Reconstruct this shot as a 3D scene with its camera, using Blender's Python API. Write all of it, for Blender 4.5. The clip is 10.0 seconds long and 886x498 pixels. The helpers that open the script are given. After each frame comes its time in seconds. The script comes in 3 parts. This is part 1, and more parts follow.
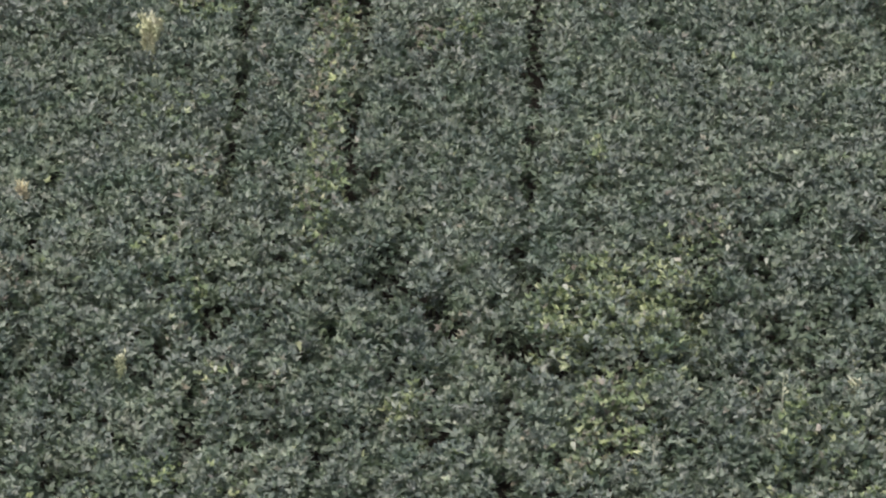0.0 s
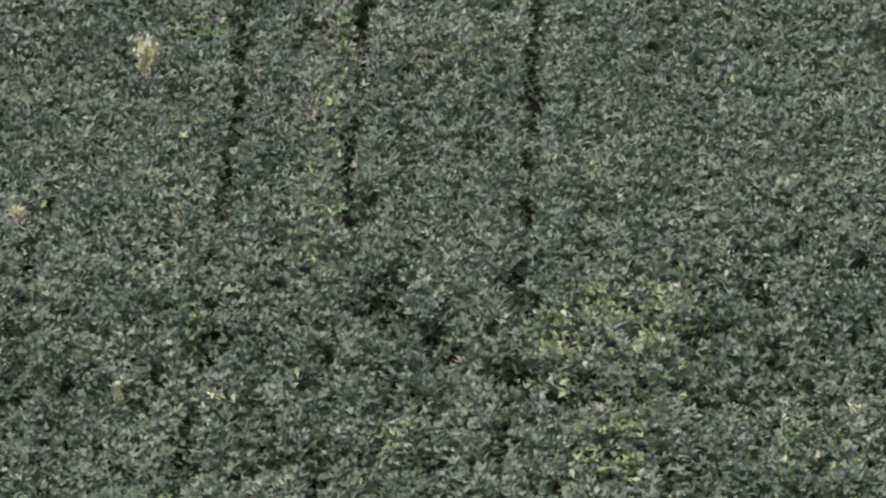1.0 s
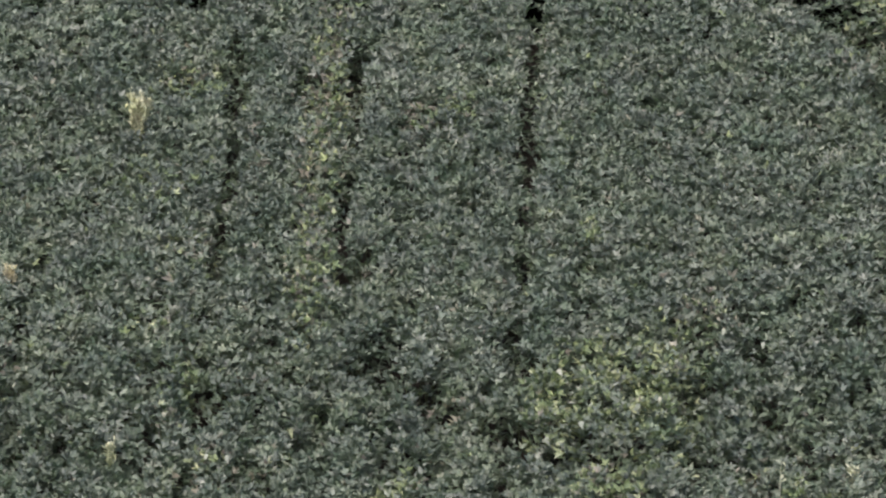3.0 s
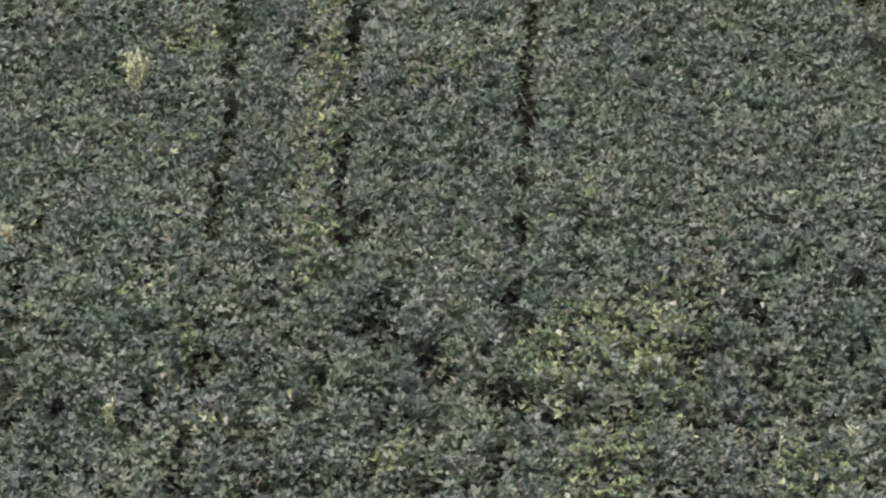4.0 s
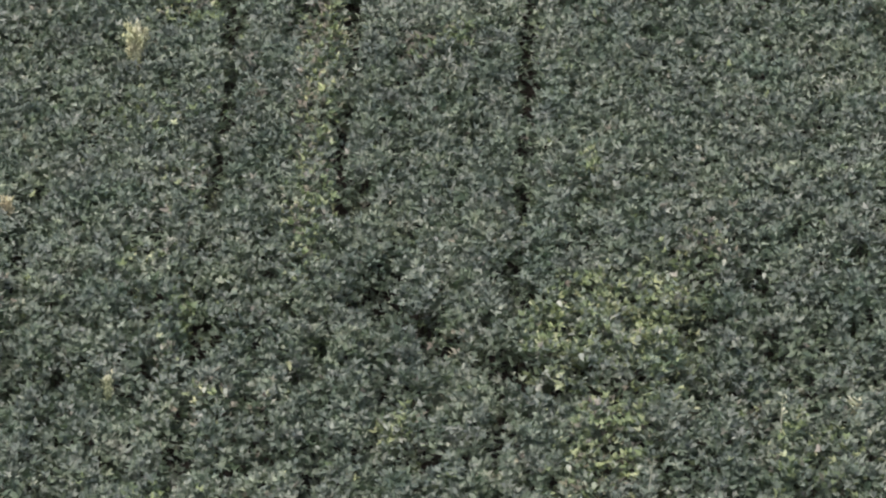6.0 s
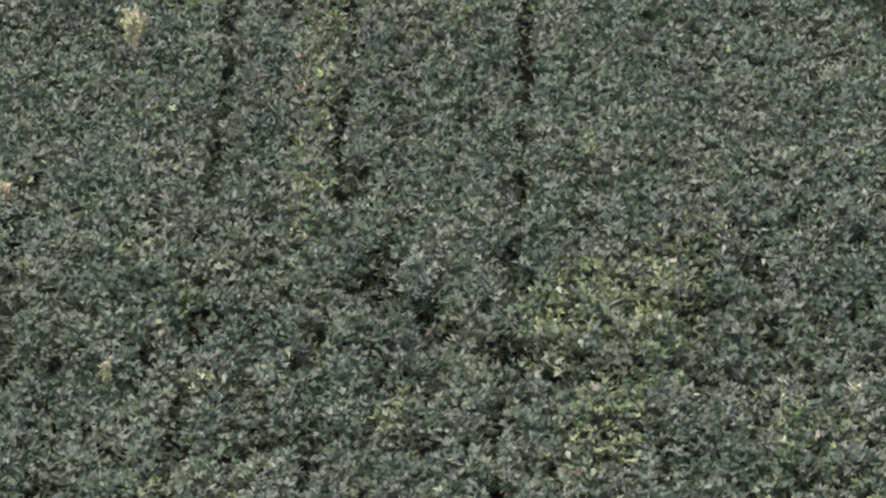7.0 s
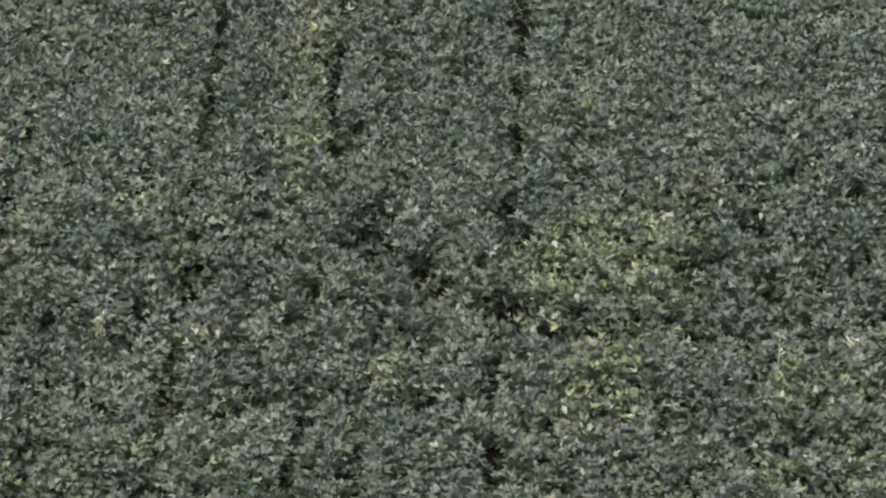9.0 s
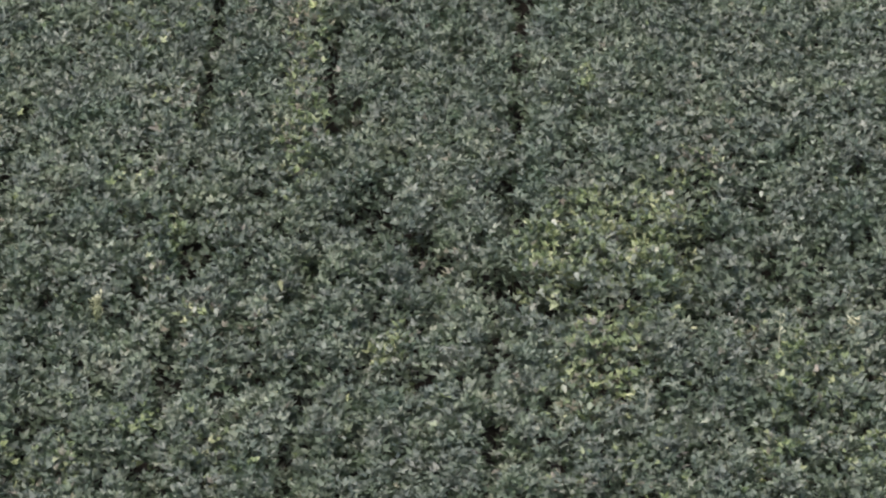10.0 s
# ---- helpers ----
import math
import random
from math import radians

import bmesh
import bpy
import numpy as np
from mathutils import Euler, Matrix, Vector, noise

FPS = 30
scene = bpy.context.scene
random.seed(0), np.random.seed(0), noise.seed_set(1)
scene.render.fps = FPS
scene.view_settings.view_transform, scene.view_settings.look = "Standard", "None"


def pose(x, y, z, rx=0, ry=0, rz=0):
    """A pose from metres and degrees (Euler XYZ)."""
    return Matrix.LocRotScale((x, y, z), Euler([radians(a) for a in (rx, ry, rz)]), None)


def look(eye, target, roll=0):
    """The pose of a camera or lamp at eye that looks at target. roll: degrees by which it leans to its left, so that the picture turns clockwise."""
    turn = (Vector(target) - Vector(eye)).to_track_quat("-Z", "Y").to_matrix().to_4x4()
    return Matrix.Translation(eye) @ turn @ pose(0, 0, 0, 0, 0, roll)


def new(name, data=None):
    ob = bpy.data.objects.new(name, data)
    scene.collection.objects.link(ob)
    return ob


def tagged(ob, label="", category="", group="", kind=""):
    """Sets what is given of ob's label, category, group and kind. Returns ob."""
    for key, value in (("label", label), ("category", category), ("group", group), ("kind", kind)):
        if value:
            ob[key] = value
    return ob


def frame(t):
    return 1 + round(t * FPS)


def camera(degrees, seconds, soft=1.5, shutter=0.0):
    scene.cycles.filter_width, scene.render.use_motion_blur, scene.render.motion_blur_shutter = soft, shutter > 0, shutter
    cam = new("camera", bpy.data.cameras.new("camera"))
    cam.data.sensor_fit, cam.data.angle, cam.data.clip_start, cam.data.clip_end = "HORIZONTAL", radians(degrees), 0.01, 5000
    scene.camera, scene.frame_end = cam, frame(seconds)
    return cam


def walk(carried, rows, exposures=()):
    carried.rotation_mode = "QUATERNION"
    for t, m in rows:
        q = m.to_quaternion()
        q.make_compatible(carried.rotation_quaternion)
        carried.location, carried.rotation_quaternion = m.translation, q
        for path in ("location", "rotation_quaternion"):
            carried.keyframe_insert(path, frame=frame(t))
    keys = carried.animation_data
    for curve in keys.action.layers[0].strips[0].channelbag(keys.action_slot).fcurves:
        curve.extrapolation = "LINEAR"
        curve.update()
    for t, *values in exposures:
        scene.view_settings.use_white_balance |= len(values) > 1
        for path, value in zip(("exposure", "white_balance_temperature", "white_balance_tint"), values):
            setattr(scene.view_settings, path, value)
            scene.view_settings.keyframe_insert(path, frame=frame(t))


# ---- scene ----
# ---- the camera: a drone's long lens, drifting forward over a bean field ----
cam = camera(6.0, 10.0, soft=2.2)
# seconds, x, y, z, yaw, degrees down, roll
ROWS = [
    (0.0, 0.000, -93.432, 44.468, 0.0000, 24.9060, -0.0000),
    (0.5, -0.007, -93.187, 44.494, -0.0094, 24.9007, 0.0091),
    (1.0, -0.017, -92.939, 44.521, -0.0268, 24.8744, -0.0435),
    (1.5, -0.029, -92.693, 44.549, -0.0408, 24.8313, -0.0424),
    (2.0, -0.044, -92.461, 44.581, -0.0594, 24.7951, -0.0387),
    (2.5, -0.061, -92.254, 44.614, -0.0834, 24.7603, -0.0265),
    (2.7, -0.068, -92.171, 44.628, -0.0931, 24.7476, -0.0216),
    (3.0, -0.079, -92.056, 44.651, -0.1036, 24.7510, -0.0502),
    (3.3, -0.091, -91.943, 44.677, -0.1141, 24.8019, -0.0787),
    (3.6, -0.101, -91.843, 44.700, -0.1205, 24.8990, -0.1073),
    (3.8, -0.106, -91.790, 44.710, -0.1247, 25.0001, -0.1263),
    (4.0, -0.109, -91.743, 44.716, -0.1325, 25.1288, -0.1340),
    (4.5, -0.116, -91.625, 44.731, -0.1347, 25.2854, -0.1534),
    (5.0, -0.115, -91.548, 44.721, -0.1333, 25.3349, -0.1655),
    (5.5, -0.112, -91.486, 44.686, -0.1310, 25.3495, -0.1633),
    (6.0, -0.109, -91.424, 44.639, -0.1289, 25.3628, -0.1695),
    (6.5, -0.108, -91.356, 44.575, -0.1297, 25.3833, -0.1814),
    (7.0, -0.110, -91.265, 44.500, -0.1375, 25.4258, -0.1827),
    (7.5, -0.116, -91.157, 44.421, -0.1501, 25.4842, -0.1733),
    (8.0, -0.124, -91.024, 44.330, -0.1640, 25.5484, -0.2040),
    (8.5, -0.135, -90.872, 44.233, -0.1860, 25.6140, -0.1715),
    (9.0, -0.146, -90.709, 44.129, -0.1961, 25.6809, -0.1929),
    (9.5, -0.157, -90.540, 44.021, -0.2098, 25.7432, -0.1766),
    (10.0, -0.167, -90.370, 43.910, -0.2163, 25.7987, -0.1931),
]


def drone(x, y, z, yaw, down, roll):
    way = Vector((-math.sin(radians(yaw)) * math.cos(radians(down)), math.cos(radians(yaw)) * math.cos(radians(down)), -math.sin(radians(down))))
    eye = Vector((x, y, z))
    return look(eye, eye + way * 100.0, roll)


EXPOSURE = 1.38
walk(cam, [(r[0], drone(*r[1:])) for r in ROWS], exposures=((0.0, EXPOSURE), (10.0, EXPOSURE)))

# ---- light: a dull evening sky with a veiled sun ----
SUN_UP, SUN_ROUND = radians(62.0), radians(200.0)
world = bpy.data.worlds.new("overcast_sky")
scene.world = world
world.use_nodes = True
wn = world.node_tree.nodes
sky = wn.new("ShaderNodeTexSky")
sky.sky_type = "NISHITA"
sky.sun_disc = False
sky.sun_elevation, sky.sun_rotation = SUN_UP, SUN_ROUND
sky.air_density, sky.dust_density, sky.ozone_density = 1.0, 4.2, 1.0
wn["Background"].inputs["Strength"].default_value = 0.12
world.node_tree.links.new(sky.outputs["Color"], wn["Background"].inputs["Color"])

sun = new("sun", bpy.data.lights.new("sun", "SUN"))
sun.data.energy, sun.data.angle, sun.data.color = 1.4, radians(40.0), (1.0, 0.985, 0.93)
toward = Vector((math.sin(SUN_ROUND) * math.cos(SUN_UP), math.cos(SUN_ROUND) * math.cos(SUN_UP), math.sin(SUN_UP)))
sun.matrix_world = look(toward * 60.0, (0, 0, 0))


# ---- materials ----
def nodes_of(name):
    m = bpy.data.materials.new(name)
    m.use_nodes = True
    nt = m.node_tree
    return m, nt, nt.nodes["Principled BSDF"], nt.nodes["Material Output"]


def ramp(nt, stops):
    r = nt.nodes.new("ShaderNodeValToRGB")
    while len(r.color_ramp.elements) < len(stops):
        r.color_ramp.elements.new(0.5)
    for e, (p, c) in zip(r.color_ramp.elements, stops):
        e.position, e.color = p, (*c, 1.0)
    return r


def noise_tex(nt, scale, detail=3.0, rough=0.55):
    n = nt.nodes.new("ShaderNodeTexNoise")
    n.inputs["Scale"].default_value, n.inputs["Detail"].default_value, n.inputs["Roughness"].default_value = scale, detail, rough
    co = nt.nodes.new("ShaderNodeNewGeometry")
    nt.links.new(co.outputs["Position"], n.inputs["Vector"])
    return n


def leaf_material(name, stops, rough=0.58, thin=0.2, single=False):
    """Leaf blades: colour differs from blade to blade and drifts over the field; a share of the light passes through."""
    m, nt, bsdf, out = nodes_of(name)
    if single:
        rnd = nt.nodes.new("ShaderNodeObjectInfo").outputs["Random"]
    else:
        both_random = nt.nodes.new("ShaderNodeMath")
        both_random.operation = "ADD"
        nt.links.new(nt.nodes.new("ShaderNodeNewGeometry").outputs["Random Per Island"], both_random.inputs[0])
        nt.links.new(nt.nodes.new("ShaderNodeObjectInfo").outputs["Random"], both_random.inputs[1])
        wrap = nt.nodes.new("ShaderNodeMath")
        wrap.operation = "FRACT"
        nt.links.new(both_random.outputs["Value"], wrap.inputs[0])
        rnd = wrap.outputs["Value"]
    tone = ramp(nt, stops)
    nt.links.new(rnd, tone.inputs["Fac"])
    drift = noise_tex(nt, 1.1, 3.0)
    blot = noise_tex(nt, 55.0, 2.0)
    mix = nt.nodes.new("ShaderNodeMix")
    mix.data_type, mix.blend_type = "RGBA", "MULTIPLY"
    shade = ramp(nt, [(0.3, (0.74, 0.82, 0.80)), (0.5, (1.0, 1.0, 1.0)), (0.7, (1.22, 1.19, 1.10))])
    nt.links.new(drift.outputs["Fac"], shade.inputs["Fac"])
    mix.inputs["Factor"].default_value = 1.0
    nt.links.new(tone.outputs["Color"], mix.inputs["A"])
    nt.links.new(shade.outputs["Color"], mix.inputs["B"])
    spot = nt.nodes.new("ShaderNodeMix")
    spot.data_type, spot.blend_type = "RGBA", "MULTIPLY"
    vein = ramp(nt, [(0.35, (0.82, 0.85, 0.8)), (0.65, (1.1, 1.08, 1.1))])
    nt.links.new(blot.outputs["Fac"], vein.inputs["Fac"])
    spot.inputs["Factor"].default_value = 1.0
    # some plants are a fresher green, others dull and greyish
    plot = noise_tex(nt, 2.6, 2.0)
    hue = ramp(nt, [(0.34, (1.04, 0.99, 1.07)), (0.5, (1.0, 1.0, 1.0)), (0.66, (0.97, 1.02, 0.90))])
    nt.links.new(plot.outputs["Fac"], hue.inputs["Fac"])
    hued = nt.nodes.new("ShaderNodeMix")
    hued.data_type, hued.blend_type = "RGBA", "MULTIPLY"
    hued.inputs["Factor"].default_value = 1.0
    nt.links.new(mix.outputs["Result"], hued.inputs["A"])
    nt.links.new(hue.outputs["Color"], hued.inputs["B"])
    nt.links.new(hued.outputs["Result"], spot.inputs["A"])
    nt.links.new(vein.outputs["Color"], spot.inputs["B"])
    nt.links.new(spot.outputs["Result"], bsdf.inputs["Base Color"])
    bsdf.inputs["Roughness"].default_value = rough
    bsdf.inputs["Specular IOR Level"].default_value = 0.38
    bump = nt.nodes.new("ShaderNodeBump")
    bump.inputs["Strength"].default_value, bump.inputs["Distance"].default_value = 0.35, 0.004
    nt.links.new(blot.outputs["Fac"], bump.inputs["Height"])
    nt.links.new(bump.outputs["Normal"], bsdf.inputs["Normal"])
    tr = nt.nodes.new("ShaderNodeBsdfTranslucent")
    # light that has passed through a blade comes out greener
    passed = nt.nodes.new("ShaderNodeMix")
    passed.data_type, passed.blend_type = "RGBA", "MULTIPLY"
    passed.inputs["Factor"].default_value = 1.0
    passed.inputs["B"].default_value = (1.0, 1.19, 0.80, 1.0)
    nt.links.new(spot.outputs["Result"], passed.inputs["A"])
    nt.links.new(passed.outputs["Result"], tr.inputs["Color"])
    both = nt.nodes.new("ShaderNodeMixShader")
    both.inputs["Fac"].default_value = thin
    nt.links.new(bsdf.outputs["BSDF"], both.inputs[1])
    nt.links.new(tr.outputs["BSDF"], both.inputs[2])
    nt.links.new(both.outputs["Shader"], out.inputs["Surface"])
    return m


GREEN = [(0.0, (0.063, 0.079, 0.062)), (0.5, (0.090, 0.106, 0.085)), (0.88, (0.124, 0.138, 0.112)), (1.0, (0.19, 0.203, 0.171))]
YELLOW = [(0.0, (0.085, 0.110, 0.060)), (0.45, (0.125, 0.152, 0.076)), (0.80, (0.190, 0.212, 0.110)), (1.0, (0.32, 0.33, 0.21))]
DRY = [(0.0, (0.092, 0.079, 0.064)), (0.4, (0.125, 0.117, 0.093)), (0.85, (0.165, 0.155, 0.124)), (1.0, (0.26, 0.245, 0.20))]
leaf_green = leaf_material("bean_leaf_green", GREEN)
GREY = [(0.0, (0.095, 0.115, 0.088)), (0.5, (0.130, 0.150, 0.118)), (1.0, (0.20, 0.215, 0.175))]
leaf_grey = leaf_material("bean_leaf_silvery", GREY)
MATURE = [(0.0, (0.060, 0.081, 0.056)), (0.5, (0.083, 0.105, 0.073)), (1.0, (0.117, 0.139, 0.102))]
leaf_mature = leaf_material("bean_leaf_mature", MATURE, 0.55, 0.3)
leaf_yellow = leaf_material("bean_leaf_yellowing", YELLOW, 0.6, 0.2)
leaf_dry = leaf_material("bean_leaf_dry", DRY, 0.7, 0.2)
one_green = leaf_material("single_leaf_green", GREEN, single=True)
one_yellow = leaf_material("single_leaf_yellowing", YELLOW, 0.6, 0.2, single=True)
weed_pale = leaf_material("weed_pale_yellow", [(0.0, (0.28, 0.275, 0.17)), (0.5, (0.41, 0.40, 0.26)), (1.0, (0.54, 0.525, 0.38))], 0.6, 0.15)
weed_tan = leaf_material("weed_tan", [(0.0, (0.26, 0.23, 0.15)), (0.5, (0.38, 0.34, 0.22)), (1.0, (0.52, 0.47, 0.33))], 0.7, 0.2)


def rough_material(name, stops, scale, bump_depth):
    m, nt, bsdf, out = nodes_of(name)
    big, small = noise_tex(nt, scale, 5.0), noise_tex(nt, scale * 14.0, 4.0)
    tone = ramp(nt, stops)
    add = nt.nodes.new("ShaderNodeMath")
    add.operation = "MULTIPLY_ADD"
    add.inputs[1].default_value, add.inputs[2].default_value = 0.5, -0.05
    nt.links.new(small.outputs["Fac"], add.inputs[0])
    mix = nt.nodes.new("ShaderNodeMath")
    mix.operation = "MULTIPLY_ADD"
    mix.inputs[1].default_value = 0.6
    nt.links.new(big.outputs["Fac"], mix.inputs[0])
    nt.links.new(add.outputs["Value"], mix.inputs[2])
    nt.links.new(mix.outputs["Value"], tone.inputs["Fac"])
    nt.links.new(tone.outputs["Color"], bsdf.inputs["Base Color"])
    bsdf.inputs["Roughness"].default_value = 0.95
    bsdf.inputs["Specular IOR Level"].default_value = 0.1
    bump = nt.nodes.new("ShaderNodeBump")
    bump.inputs["Distance"].default_value = bump_depth
    nt.links.new(small.outputs["Fac"], bump.inputs["Height"])
    nt.links.new(bump.outputs["Normal"], bsdf.inputs["Normal"])
    return m


soil = rough_material("dark_soil", [(0.3, (0.013, 0.011, 0.009)), (0.7, (0.028, 0.023, 0.018))], 1.3, 0.03)
stem_mat = rough_material("bean_stem", [(0.3, (0.05, 0.07, 0.035)), (0.7, (0.10, 0.11, 0.06))], 9.0, 0.002)
far_mat = rough_material("far_bean_canopy", [(0.25, (0.030, 0.048, 0.030)), (0.5, (0.060, 0.088, 0.055)), (0.8, (0.12, 0.14, 0.075))], 0.8, 0.12)


# ---- the lie of the field, in plan ----
TOP = 0.9                 # height of the closed canopy
SPACING, LEAN_X, FURROW = 0.747, 0.043, 0.93   # rows: furrow k runs along x = FURROW + k * SPACING + LEAN_X * y
Y_NEAR, Y_FAR = -8.7, 11.6
ROW_FIRST, ROW_LAST = -10, 6


def lattice(x, y, seed):
    """Smooth value noise, -1 to 1, one cell a unit."""
    def h(i, j):
        v = np.sin(i * 127.1 + j * 311.7 + seed * 74.7) * 43758.5453
        return (v - np.floor(v)) * 2 - 1
    i, j = np.floor(x), np.floor(y)
    u, v = x - i, y - j
    u, v = u * u * (3 - 2 * u), v * v * (3 - 2 * v)
    return (h(i, j) * (1 - u) + h(i + 1, j) * u) * (1 - v) + (h(i, j + 1) * (1 - u) + h(i + 1, j + 1) * u) * v


def near_line(x, y, line):
    """Distance in plan to a broken line."""
    best = np.full(np.shape(x), 1e9)
    for (ax, ay), (bx, by) in zip(line, line[1:]):
        dx, dy = bx - ax, by - ay
        s = np.clip(((x - ax) * dx + (y - ay) * dy) / (dx * dx + dy * dy), 0, 1)
        best = np.minimum(best, np.hypot(x - ax - s * dx, y - ay - s * dy))
    return best


# open furrows: the line they follow in plan, half width, how much of it is open
OPEN = [
    ([(-2.72, 1.9), (-2.70, 3.4), (-2.62, 5.0), (-2.60, 6.4), (-2.52, 7.4), (-2.62, 8.4), (-2.60, 9.6)], 0.055, 0.80),
    ([(-1.17, 1.9), (-1.18, 3.4), (-1.15, 5.3), (-1.03, 6.4), (-0.99, 7.4), (-1.04, 9.2)], 0.045, 0.66),
    ([(1.06, 1.6), (1.11, 3.8), (1.16, 5.4), (1.19, 7.4), (1.25, 8.2), (1.34, 9.0), (1.35, 10.9)], 0.038, 0.84),
    ([(0.77, -2.4), (0.68, -4.1), (0.70, -5.8), (0.62, -7.6)], 0.06, 0.85), ([(1.02, 0.1), (0.98, -0.9)], 0.05, 0.6),
    ([(-1.42, -4.3), (-1.53, -6.0), (-1.62, -7.1), (-1.66, -8.2)], 0.065, 0.9), ([(-2.98, -3.2), (-3.02, -4.4), (-3.10, -5.4)], 0.06, 0.85),
    ([(-2.78, 0.2), (-2.84, -1.8)], 0.045, 0.5), ([(3.95, 0.6), (4.0, -0.4)], 0.045, 0.5),
    ([(0.78, -1.9), (0.74, -2.35)], 0.07, 1.2), ([(-0.10, -1.15), (0.02, -1.6)], 0.09, 1.1),
]
TRAIL = [(-0.95, -0.35), (-0.47, -1.01), (0.0, -1.48), (0.73, -2.24), (1.45, -2.73), (2.17, -2.93), (2.97, -2.79), (3.69, -2.95), (4.49, -2.88), (5.6, -2.85), (7.5, -2.6)]
SIDE_TRAILS = [[(2.97, -2.79), (3.02, -2.0), (3.08, -1.1)], [(4.3, -2.6), (4.05, -2.1), (3.7, -1.6)]]
CORNER = [(4.95, 10.9), (5.20, 10.30), (5.58, 9.68), (5.78, 9.25), (6.10, 8.75)]
CORNER_SIDE = [(5.84, 8.1), (5.82, 7.2)]
# hollows in the canopy: x, y, radius, depth
HOLLOWS = [(-0.82, -0.10, 0.20, 0.70), (-0.86, -0.42, 0.18, 0.70), (-0.98, 2.32, 0.26, 0.60), (-0.04, -1.42, 0.24, 0.62), (0.75, -2.15, 0.21, 0.90), (-2.62, -1.38, 0.19, 0.45),
           (-1.45, -1.65, 0.18, 0.45), (-2.86, -1.50, 0.15, 0.35), (-3.01, -4.30, 0.19, 0.60), (-1.42, -4.52, 0.22, 0.50), (-1.53, -6.15, 0.14, 0.50), (-1.62, -7.0, 0.12, 0.45),
           (-4.47, -2.52, 0.17, 0.40), (-3.95, -3.10, 0.22, 0.32), (-3.17, -6.85, 0.25, 0.38), (-4.92, -2.80, 0.15, 0.40), (-4.42, -5.58, 0.14, 0.45), (0.68, -4.12, 0.13, 0.55),
           (0.70, -5.78, 0.15, 0.60), (1.10, -0.40, 0.17, 0.40), (0.93, 0.35, 0.14, 0.52), (0.92, -0.10, 0.12, 0.45), (3.19, -0.95, 0.26, 0.42), (3.00, -2.68, 0.18, 0.50), (2.05, -1.95, 0.22, 0.22), (3.70, 0.05, 0.19, 0.36), (3.69, 0.85, 0.16, 0.28),
           (4.10, -2.32, 0.26, 0.45), (5.05, -1.28, 0.18, 0.38), (0.94, -6.62, 0.22, 0.40), (-0.45, -3.10, 0.15, 0.35), (-0.26, -4.62, 0.20, 0.38), (1.09, 2.36, 0.14, 0.50),
           (-2.70, 3.35, 0.15, 0.50), (-2.56, 7.30, 0.17, 0.40), (1.33, 8.85, 0.15, 0.45), (4.68, 6.6, 0.30, 0.10), (-1.0, 7.4, 0.15, 0.42), (-1.04, 6.4, 0.13, 0.45), (1.12, 3.78, 0.14, 0.45), (-2.63, 4.7, 0.13, 0.38), (-2.65, 8.3, 0.14, 0.36),
           (-3.34, -2.36, 0.17, 0.42), (-3.63, -2.80, 0.14, 0.38), (4.39, 1.16, 0.16, 0.30), (5.12, 0.67, 0.15, 0.35), (4.30, 2.46, 0.13, 0.25), (3.69, -3.82, 0.20, 0.30),
           (2.62, -5.24, 0.14, 0.45), (2.94, -5.18, 0.14, 0.36), (4.06, -5.75, 0.22, 0.36), (4.77, -5.69, 0.20, 0.36), (3.21, -6.58, 0.20, 0.36), (3.46, -3.09, 0.20, 0.40),
           (4.44, -2.95, 0.16, 0.45), (5.09, -2.51, 0.20, 0.40)]
